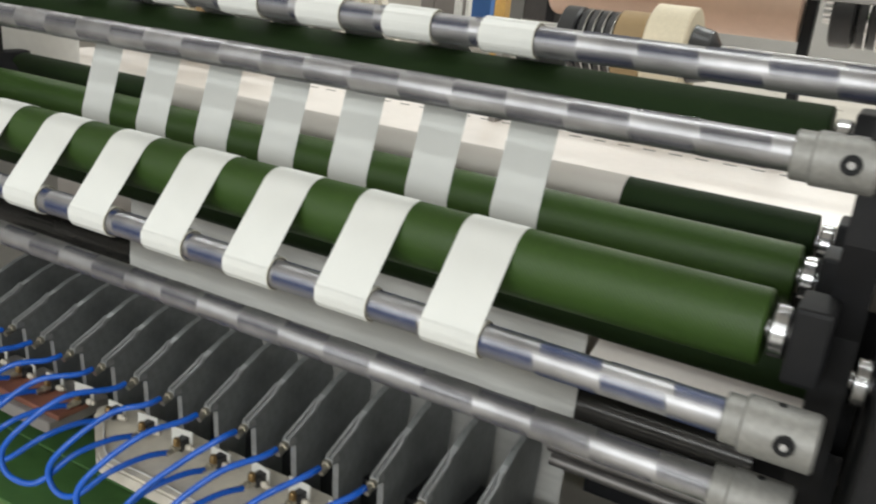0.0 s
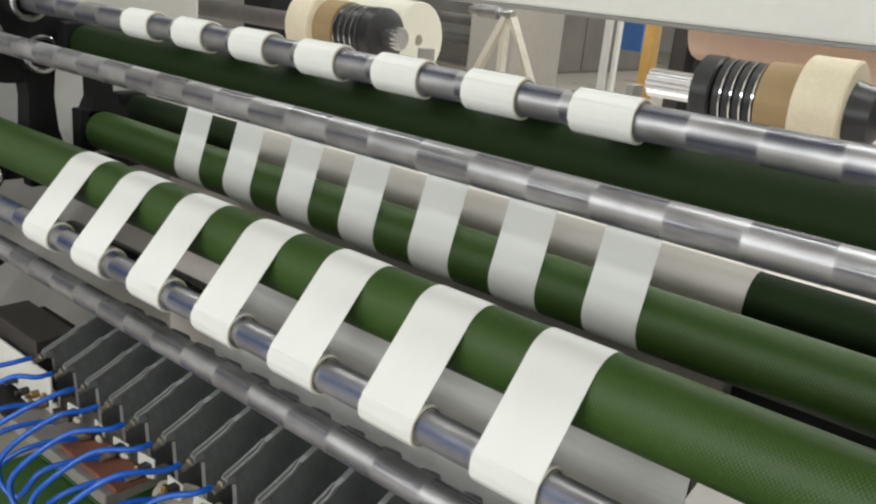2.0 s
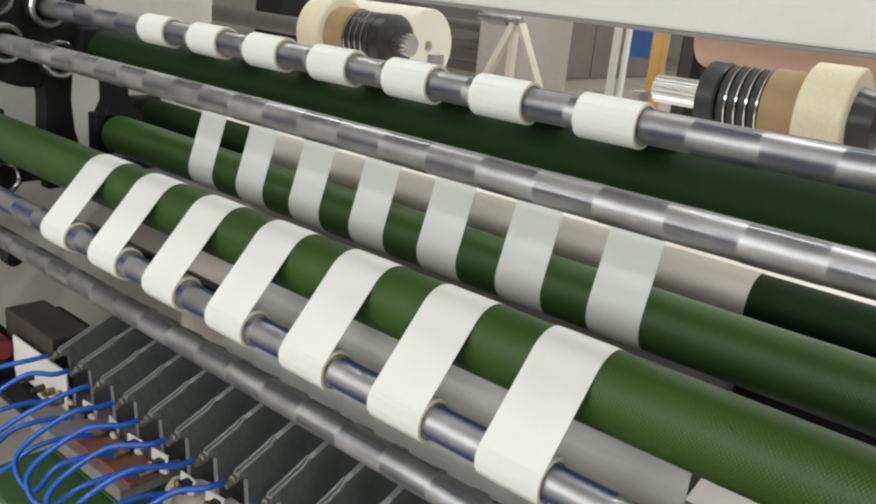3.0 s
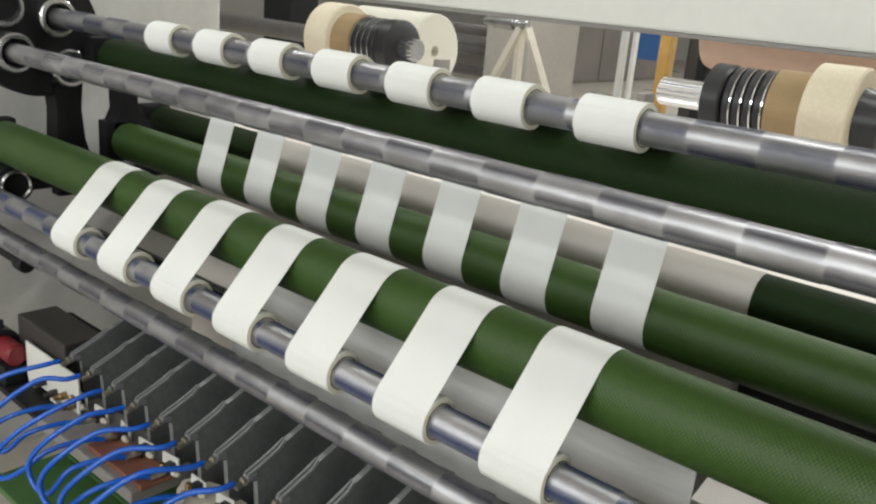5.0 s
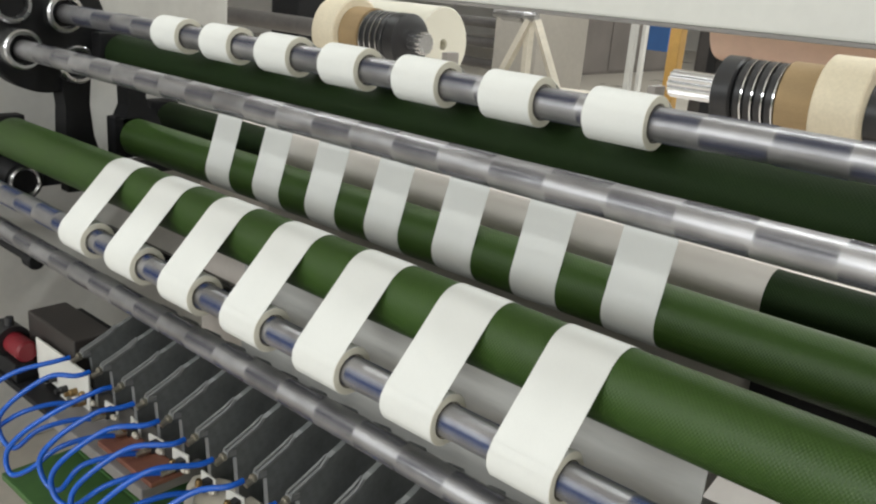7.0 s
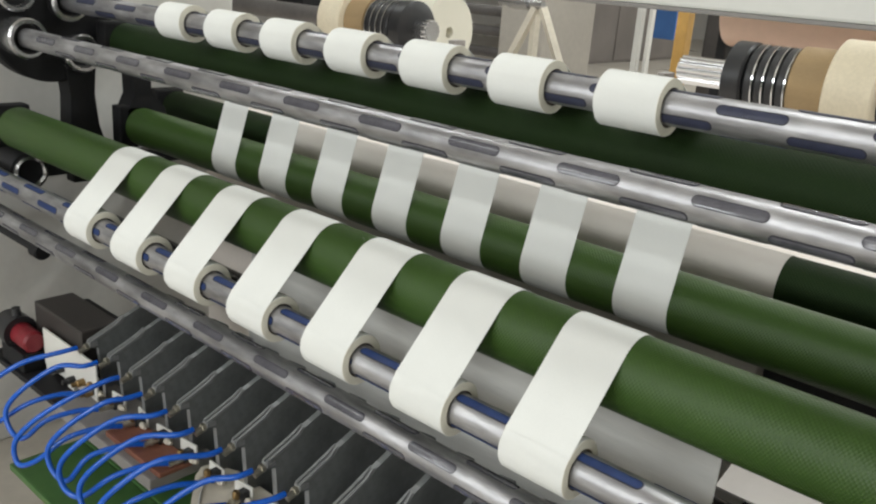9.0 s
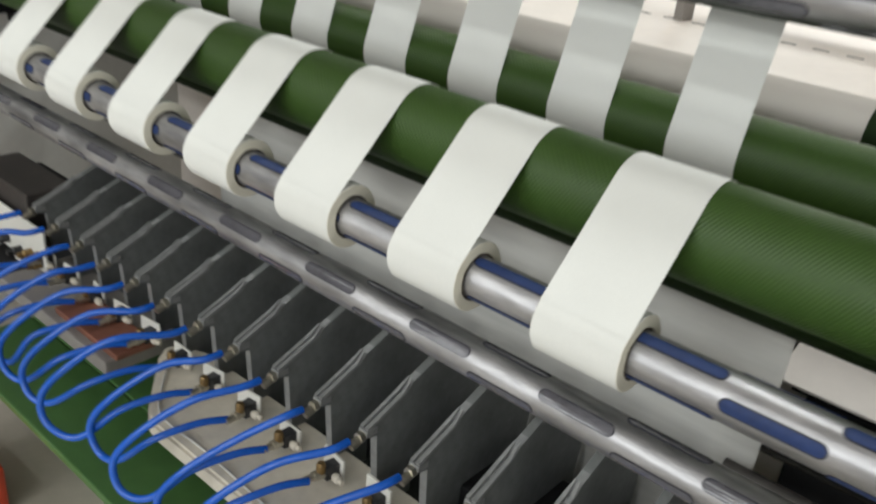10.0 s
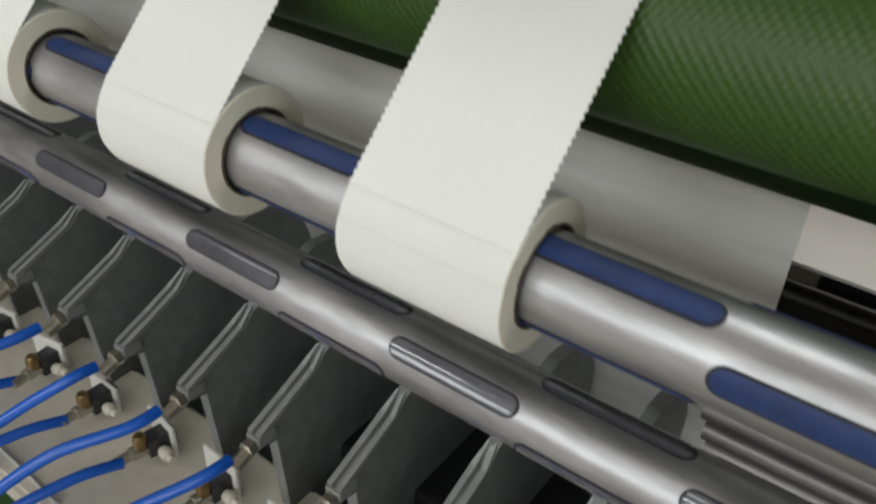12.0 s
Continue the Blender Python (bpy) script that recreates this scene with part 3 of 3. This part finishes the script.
# dark rails past the end of the web, and added black panels for shade
for rz in (0.565, 0.602, 0.640):
    tagged(part("web_rail", lathe(bmesh.new(), [(0.62, 0), (0.62, 0.011), (0.982, 0.011), (0.982, 0)], 20, "x", (0, 0.10 + (0.64 - rz) * 0.5, rz)), M_DARKROD, smooth=True), "dark steel rail beside the web", "rail", "web rails")
# Added panel: hides the cream table so that this opening stays dark.
tagged(part("shade_panel", box(bmesh.new(), 0.64, 1.055, 0.30, 0.306, 0.42, 0.655, 0.002), M_BLACK), "added black panel that darkens the view behind the web roller", "guard")

# Second added panel: its black is the deep shade above the chute.
tagged(part("shade_panel", box(bmesh.new(), 0.60, 1.055, 0.392, 0.398, 0.60, 0.88, 0.002), M_BLACK), "added black panel that stands in for deep shade behind the cream chute", "guard")
tagged(part("cream_chute", prism_of([(0.283, 0.672), (0.384, 0.700), (0.385, 0.696), (0.284, 0.668)], 0.60, 0.98), M_CREAM), "cream enamelled chute plate behind the web roller", "plate")

# ---- left end: side frame, turret and arms ----
tagged(part("side_frame", box(bmesh.new(), -1.40, -1.33, -0.45, 0.75, 0.0, 1.6, 0.01), M_FRAME), "pale grey enamelled machine side frame", "machine frame")
turret = empty("turret", pose(-1.145, 0.085, 1.218), label="black round turret plate with steel shaft bearings", category="turret")
part("disc", lathe(bmesh.new(), [(-0.05, 0), (-0.05, 0.153), (-0.045, 0.158), (0.005, 0.158), (0.01, 0.153), (0.01, 0)], 72), M_BLACK, turret, smooth=True)
for dy, dz, out in ((SHAFT_UPPER[0] - 0.085, SHAFT_UPPER[1] - 1.218, 0.075), (SHAFT_TOP[0] - 0.085, SHAFT_TOP[1] - 1.218, 0.05), (0.060, -0.085, 0.045), (-0.09, 0.06, 0.04)):
    b = part("bearing", lathe(bmesh.new(), [(0.01, 0.047), (out - 0.005, 0.047), (out, 0.043), (out, 0.036), (out - 0.02, 0.034), (out - 0.02, 0.0)], 44, "x", (0, dy, dz)), M_STEEL, turret, "bright steel bearing ring", True)
    part("seal", lathe(bmesh.new(), [(out - 0.019, 0.0), (out - 0.019, 0.033), (out - 0.017, 0.033), (out - 0.017, 0.0)], 36, "x", (0, dy, dz)), M_BLACK, b, smooth=True)
arm = empty("turret_bracket", pose(-1.16, 0, -0.005), label="black cast bracket carrying the turret", category="bracket")
bm = bmesh.new()
prism(bm, [(0.100, 0.88), (0.212, 0.88), (0.190, 0.95), (0.182, 1.03), (0.188, 1.10), (0.110, 1.10), (0.118, 1.03), (0.114, 0.95)], -0.03, 0.03)
part("web_plate", bm, M_BLACK, arm)
part("foot", box(bmesh.new(), -0.04, 0.06, 0.04, 0.36, 0.872, 0.888, 0.003), M_STEEL, arm, "grey steel foot plate")
post = empty("roller_bracket", pose(-1.11, 0, -0.005), label="black cast bracket holding the upper roller", category="bracket")
bm = bmesh.new()
prism(bm, [(0.25, 0.888)] + [(0.30 + 0.06 * math.cos(a), 0.965 + 0.06 * math.sin(a)) for a in [radians(d) for d in (-60, -30, 0, 30, 55)]] + [(0.315, 1.03), (0.31, 1.21), (0.26, 1.21), (0.265, 1.03), (0.245, 0.99)], -0.03, 0.03)
part("plate", bm, M_BLACK, post)
low = empty("lower_bearing", pose(-1.075, -0.025, 0.858), label="black bearing housing with a steel ring", category="bearing")
part("housing", lathe(bmesh.new(), [(-0.255, 0), (-0.255, 0.050), (0.0, 0.050), (0.006, 0.046), (0.006, 0)], 48), M_BLACK, low, smooth=True)
part("ring", lathe(bmesh.new(), [(0.006, 0.030), (0.014, 0.030), (0.018, 0.034), (0.014, 0.039), (0.006, 0.039)], 40), M_STEEL, low, "steel ring", True)
low = empty("lower_bearing", pose(-0.925, -0.07, 0.702), label="black stop pin below the lower shaft", category="bearing")
part("housing", lathe(bmesh.new(), [(-0.405, 0), (-0.405, 0.013), (-0.03, 0.013), (-0.03, 0.022), (0.0, 0.022), (0.004, 0.018), (0.004, 0)], 48), M_BLACK, low, smooth=True)
tagged(part("cross_rail", box(bmesh.new(), -1.235, -1.085, -0.05, 0.5, 0.835, 0.867, 0.004), M_BLACK), "black rail under the turret bracket", "rail")
# motor, dark cover and white bracket beside the knife beam
motor = empty("drive_motor", pose(-0.934, -0.112, 0.483), label="small red and black drive motor", category="motor")
part("body", lathe(bmesh.new(), [(-0.05, 0), (-0.05, 0.027), (0.02, 0.027), (0.025, 0.022), (0.025, 0)], 32), M_RED, motor, smooth=True)
part("cap", lathe(bmesh.new(), [(-0.12, 0), (-0.12, 0.04), (-0.05, 0.042), (-0.05, 0)], 32), M_PLASTIC, motor, "black end cap", True)
part("plug", lathe(bmesh.new(), [(0.03, 0), (0.03, 0.012), (0.06, 0.010), (0.06, 0)], 16, "z", (-0.07, 0, 0)), M_PLASTIC, motor, "black cable plug", True)
part("bracket", box(bmesh.new(), -0.10, 0.02, -0.03, 0.03, -0.075, -0.027, 0.004), M_BLACK, motor)
tagged(part("shelf_plate", box(bmesh.new(), -1.09, -0.74, -0.150, 0.02, 0.393, 0.408, 0.003), M_BLACK), "black steel shelf under the motor", "shelf")
tagged(part("dark_cover", box(bmesh.new(), -0.977, -0.737, -0.079, 0.018, 0.408, 0.562, 0.005), M_DARKBROWN), "dark brown sheet-metal cover beside the knives", "cover")
br = empty("white_bracket", pose(-0.775, -0.090, 0.408), label="white painted upright bracket plate carrying small valves", category="bracket")
part("plate", prism_of([(-0.004, 0.018), (0.0, 0.018), (0.0, 0.112), (-0.004, 0.112)], -0.128, 0.128), M_WHITEPAINT, br)
for x in (-0.11, 0.0):
    part("foot", box(bmesh.new(), x - 0.015, x + 0.015, -0.004, 0.010, 0.0, 0.018, 0.001), M_WHITEPAINT, br)
for x, z in ((-0.035, 0.040), (0.020, 0.034), (0.068, 0.046), (0.105, 0.036)):
    part("valve", lathe(bmesh.new(), [(-0.032, 0), (-0.032, 0.0055), (-0.022, 0.0055), (-0.020, 0.009), (-0.004, 0.009), (-0.004, 0)], 14, "y", (x, 0, z)), M_GOLD if x > 0.05 else M_PLASTIC, br, "black and brass valve", True)
# ---- right end: posts ----
post = empty("end_post", label="black end post carrying the bearing blocks", category="post")
bm = bmesh.new()
prism(bm, [(0.02, 0.70), (0.16, 0.70), (0.15, 0.92), (0.10, 1.00), (0.06, 1.25), (-0.01, 1.25), (-0.01, 1.08), (0.03, 0.95)], 0.985, 1.03)
part("plate", bm, M_BLACK, post)
post = empty("end_post", label="black end post behind the rollers", category="post")
bm = bmesh.new()
prism(bm, [(0.34, 0.70), (0.58, 0.70), (0.57, 1.02), (0.50, 1.07), (0.40, 1.07), (0.35, 1.02)], 0.992, 1.03)
part("plate", bm, M_BLACK, post)
tagged(part("side_frame", box(bmesh.new(), 1.06, 1.12, -0.2, 0.75, 0.0, 1.0, 0.01), M_BLACK), "black machine side frame", "machine frame")

# Added black plate: keeps the gap between the rollers dark, in place of shade.
tagged(part("gap_shade_plate", box(bmesh.new(), -1.10, 0.985, 0.184, 0.190, 0.800, 0.915, 0.002), M_BLACK), "added black plate that stands in for shade between the rollers", "guard")

# ---- the machine behind ----
table = empty("cream_table", label="glossy cream enamelled machine table", category="table")
part("top", box(bmesh.new(), -1.9, 2.2, 0.63, 2.0, 0.873, 0.913, 0.006), M_CREAM, table)
for k in range(4):
    part("front_panel", box(bmesh.new(), -1.89 + 1.02 * k, -1.89 + 1.02 * (k + 1) - 0.006, 0.645, 0.665, 0.06, 0.873, 0.003), M_CREAM, table)
part("carcass", box(bmesh.new(), -1.88, 2.18, 0.665, 1.98, 0.0, 0.873), M_FRAME, table)
bm = bmesh.new()
for k in range(34):
    x = -0.9 + 0.075 * k
    box(bm, x, x + 0.036, 1.285, 1.293, 0.9125, 0.9138)
tagged(part("slot_row", bm, M_BLACK), "row of short dark slots in the cream table", "slots", kind="stuff")
cover = empty("machine_cover", label="large white enamelled machine cover on posts", category="cover")
part("panel", box(bmesh.new(), -1.0, 2.6, 0.60, 0.75, 1.366, 2.0, 0.006), M_WHITEPAINT, cover)
part("lower_edge", box(bmesh.new(), -1.0, 2.6, 0.603, 0.745, 1.358, 1.366, 0.002), M_GREYBOX, cover, "grey lower edge strip")
for px in (1.9, 2.5):
    part("post", box(bmesh.new(), px, px + 0.06, 0.66, 0.72, 0.913 if px < 2.1 else 0.0, 1.358), M_WHITEPAINT, cover)


def friction_spool(x, y, z, flip, size, stub):
    ob = empty("friction_spool", pose(x, y, z, 0, 0, 180 if flip else 0) @ Matrix.Scale(size, 4), label="spool of cream paper with cardboard ring and black springs", category="spool", group="friction spools")
    part("hub", lathe(bmesh.new(), [(0, 0), (0, 0.02), (0.002, 0.075), (0.006, 0.082), (0.045, 0.082), (0.05, 0.075), (0.05, 0)], 48), M_PLASTIC, ob, "black plastic hub", True)
    for k in range(4):
        a = 0.055 + 0.024 * k
        part("ring", lathe(bmesh.new(), [(a, 0), (a, 0.076), (a + 0.004, 0.079), (a + 0.016, 0.079), (a + 0.019, 0.076), (a + 0.019, 0)], 48), M_PLASTIC, ob, smooth=True)
        part("washer", lathe(bmesh.new(), [(a + 0.019, 0), (a + 0.019, 0.081), (a + 0.0225, 0.081), (a + 0.0225, 0)], 48), M_CHROME, ob, "bright steel washer", True)
    part("cardboard", lathe(bmesh.new(), [(0.155, 0), (0.155, 0.085), (0.235, 0.085), (0.235, 0)], 56), M_CARD, ob, "brown cardboard ring", True)
    part("paper", lathe(bmesh.new(), [(0.235, 0), (0.235, 0.105), (0.239, 0.11), (0.33, 0.11), (0.334, 0.105), (0.334, 0)], 64), M_PAPER, ob, "cream paper roll", True)
    part("cap", lathe(bmesh.new(), [(0.335, 0), (0.335, 0.07), (0.38, 0.06), (0.40, 0.03), (0.40, 0)], 40), M_PLASTIC, ob, "black end cap", True)
    part("spindle", lathe(bmesh.new(), [(-stub, 0), (-stub, 0.028), (0, 0.028), (0, 0)], 28), M_STEEL, ob, "steel spindle end", True)
    part("rod", lathe(bmesh.new(), [(0.40, 0), (0.40, 0.030), (1.25 if flip else 0.95, 0.030), (1.25 if flip else 0.95, 0)], 28), M_DARKROD, ob, "dark steel rod", True)
    for k in range(14):
        a = 2 * math.pi * k / 14
        part("rib", lathe(bmesh.new(), [(-stub + 0.002, 0), (-stub + 0.002, 0.005), (-0.001, 0.005), (-0.001, 0)], 8, "x", (0, 0.029 * math.cos(a), 0.029 * math.sin(a))), M_CHROME, ob, "steel spline rib", True)
    return ob


friction_spool(0.085, 1.30, 1.190, False, 1.12, 0.13)
friction_spool(0.753, 1.66, 1.345, False, 1.3, 0.02)
friction_spool(-1.045, 1.30, 1.194, True, 1.15, 0.06)
for px, pz in ((-0.105, 1.190), (1.13, 1.190), (-0.865, 1.194), (-2.46, 1.194)):
    st = empty("spindle_stand", pose(px, 1.30, 0.913), label="grey steel stand holding a spindle", category="stand", group="spindle stands")
    part("upright", box(bmesh.new(), -0.012, 0.012, -0.03, 0.03, 0 if px > -1.9 else -0.913, pz - 0.913 - 0.015, 0.003), M_GREYBOX, st)
end = empty("spindle_chuck", pose(-2.56, 1.30, 1.194), label="black chuck holding the end of the dark spindle rod", category="chuck")
part("barrel", lathe(bmesh.new(), [(-0.16, 0), (-0.16, 0.075), (-0.15, 0.082), (-0.02, 0.082), (0.0, 0.07), (0.0, 0.034), (0.05, 0.034), (0.05, 0)], 40), M_BLACK, end, smooth=True)
part("upright", box(bmesh.new(), -0.12, -0.06, -0.03, 0.03, -1.194, -0.07, 0.003), M_BLACK, end)
tagged(part("black_post", box(bmesh.new(), -2.99, -2.75, 2.2, 2.4, 0, 2.2, 0.01), M_BLACK), "black steel post behind the spindle rod", "post")
r = empty("film_roll", pose(0.253, 1.66, 1.345), label="large roll of buff film", category="film roll")
part("film", lathe(bmesh.new(), [(-0.35, 0), (-0.35, 0.10), (-0.34, 0.105), (0.42, 0.105), (0.42, 0)], 64), M_PINK, r, smooth=True)
for px in (-0.36, 0.44):
    part("cradle", box(bmesh.new(), px - 0.015, px + 0.015, -0.03, 0.03, -0.432, 0.02, 0.004), M_BLACK, r, "black cradle")
r = empty("paper_roll", pose(-1.215, 1.66, 1.165), label="large white paper roll with a hollow core", category="paper roll")
part("paper", lathe(bmesh.new(), [(-0.4, 0), (-0.4, 0.143), (-0.004, 0.143), (0.0, 0.139), (0.0, 0.022), (-0.03, 0.022), (-0.03, 0)], 64), M_TAPE_EDGE, r, smooth=True)
part("cradle", box(bmesh.new(), -0.36, -0.04, -0.05, 0.05, -0.252, -0.137, 0.004), M_GREYBOX, r, "grey cradle")


r = empty("paper_roll", pose(1.373, 1.66, 1.262), label="wide cream paper roll on the rear machine", category="paper roll")
part("paper", lathe(bmesh.new(), [(0, 0), (0, 0.206), (0.004, 0.21), (0.8, 0.21), (0.8, 0)], 64), M_PAPER, r, smooth=True)
for px in (0.03, 0.77):
    part("cradle", box(bmesh.new(), px - 0.015, px + 0.015, -0.03, 0.03, -0.349, -0.20, 0.004), M_GREYBOX, r, "grey cradle")


tagged(part("yellow_column", box(bmesh.new(), -1.955, -1.865, 5.0, 5.10, 0, CEIL, 0.01), M_YELLOW), "yellow painted steel column", "column")
for a, b in ((-3.399, -3.336), (-3.265, -3.225)):
    tagged(part("white_column", box(bmesh.new(), a, b, 7.0, 7.07, 0, CEIL, 0.008), M_FRAME), "white painted steel column far behind", "column", "white columns")
tagged(part("blue_board", box(bmesh.new(), -3.72, -3.47, 8.0, 8.1, 0.82, CEIL, 0.005), M_BLUE_BOARD), "blue hanging sheet board far behind", "board")
cab = empty("machine_cabinet", pose(-6.915, 11.350, 0), label="long grey-brown machine cabinet standing on the floor far behind", category="cabinet")
DEEP = 3.995
part("front_panel", box(bmesh.new(), -0.516, 0, 0, 0.03, 0, 3.2, 0.01), M_BEIGEGREY, cab, "paler beige-grey front panel")
part("carcass", prism_of([(0.03, 0.0), (DEEP, 0.0), (DEEP, 3.2), (0.03, 3.2)], -0.516, -0.02), M_DARKGREY, cab)
for k in range(3):
    a, b = DEEP * k / 3 + 0.02, DEEP * (k + 1) / 3 - 0.02
    part("side_panel", box(bmesh.new(), -0.02, 0.0, a, b, 0.04, 3.16, 0.006), M_DARKGREY, cab)
tagged(part("brown_machine", box(bmesh.new(), -1.36, -0.8, 4.2, 4.9, 0, 2.0, 0.02), M_DARKBROWN), "dark brown machine standing behind the film roll", "machine")
f = empty("trestle", pose(-1.47, 2.6, 0), label="cream welded steel trestle on the workshop floor", category="trestle")
for name, a, b in (("leg", (-0.20, 0, 0.90), (-0.02, 0, 1.25)), ("leg", (0.20, 0, 0.90), (0.02, 0, 1.25)), ("post", (-0.03, 0.02, 0.0), (-0.03, 0.02, 1.25)), ("rail", (-0.32, 0, 0.91), (0.40, 0, 0.94))):
    part(name, hose(bmesh.new(), [a, tuple((Vector(a) + Vector(b)) / 2), b], 0.024, 4), M_BEIGE, f)
part("clamp", lathe(bmesh.new(), [(-0.16, 0), (-0.16, 0.02), (-0.10, 0.02), (-0.10, 0.032), (0.02, 0.032), (0.02, 0.02), (0.10, 0.02), (0.10, 0)], 20, "x", (-0.08, 0, 1.265)), M_STEEL, f, "steel spindle clamp", True)
m = empty("winder", pose(-1.913, 3.0, 0), label="grey winding machine with steel spindles", category="machine")
part("cabinet", box(bmesh.new(), -0.10, 0.20, 0.0, 0.5, 0, 1.30, 0.015), M_BEIGEGREY, m)
for dz in (0.955, 1.075, 1.185):
    part("spindle", lathe(bmesh.new(), [(-0.75, 0), (-0.75, 0.03), (0.0, 0.03), (0.0, 0)], 24, "x", (-0.1, 0.08, dz)), M_DARKROD, m, smooth=True)
tagged(part("red_crate", box(bmesh.new(), -0.80, -0.55, -0.44, -0.26, 0.0, 0.11, 0.012), M_REDORANGE), "red plastic crate on the workshop floor", "crate")


# ---- what moves ----
def motions():
    """The shafts spin and slow to a stop, the rolls grow, the runs of tape follow."""
    def turned(rate, end, t):
        # full speed to 7.3 s, then slowing evenly to the stop
        t0 = 7.3
        if t >= STOP:
            return end
        if t >= t0:
            return end - rate * (STOP - t) ** 2 / (2 * (STOP - t0))
        return end - rate * ((STOP - t0) / 2 + t0 - t)
    for key, axis, rate, end in (("front", SHAFT_FRONT, 2330, 108), ("low", SHAFT_LOW, 2090, 81), ("upper", SHAFT_UPPER, 2170, 155), ("top", SHAFT_TOP, 2330, 150)):
        times = [k / FPS for k in range(round(STOP * FPS) + 2)] + [12.0]
        walk(shafts[key], [(t, pose(0, axis[0], axis[1], turned(rate, end, t))) for t in times])
    for w, a in growing:
        c, s = math.cos(radians(a)), math.sin(radians(a))
        walk(w, [(t, pose(0, (radius_at(t) - ROLL_END) * c, (radius_at(t) - ROLL_END) * s, a)) for t in GROWTH])
    for run, c0, r0, c1, home in running:
        rows = []
        for t in GROWTH:
            p, q = tangent(c0, r0, c1, radius_at(t) - 0.0003, -1)
            rows.append((t, pose(0, c0[0], c0[1], angle_of(p, c0) - home)))
        walk(run, rows)


motions()
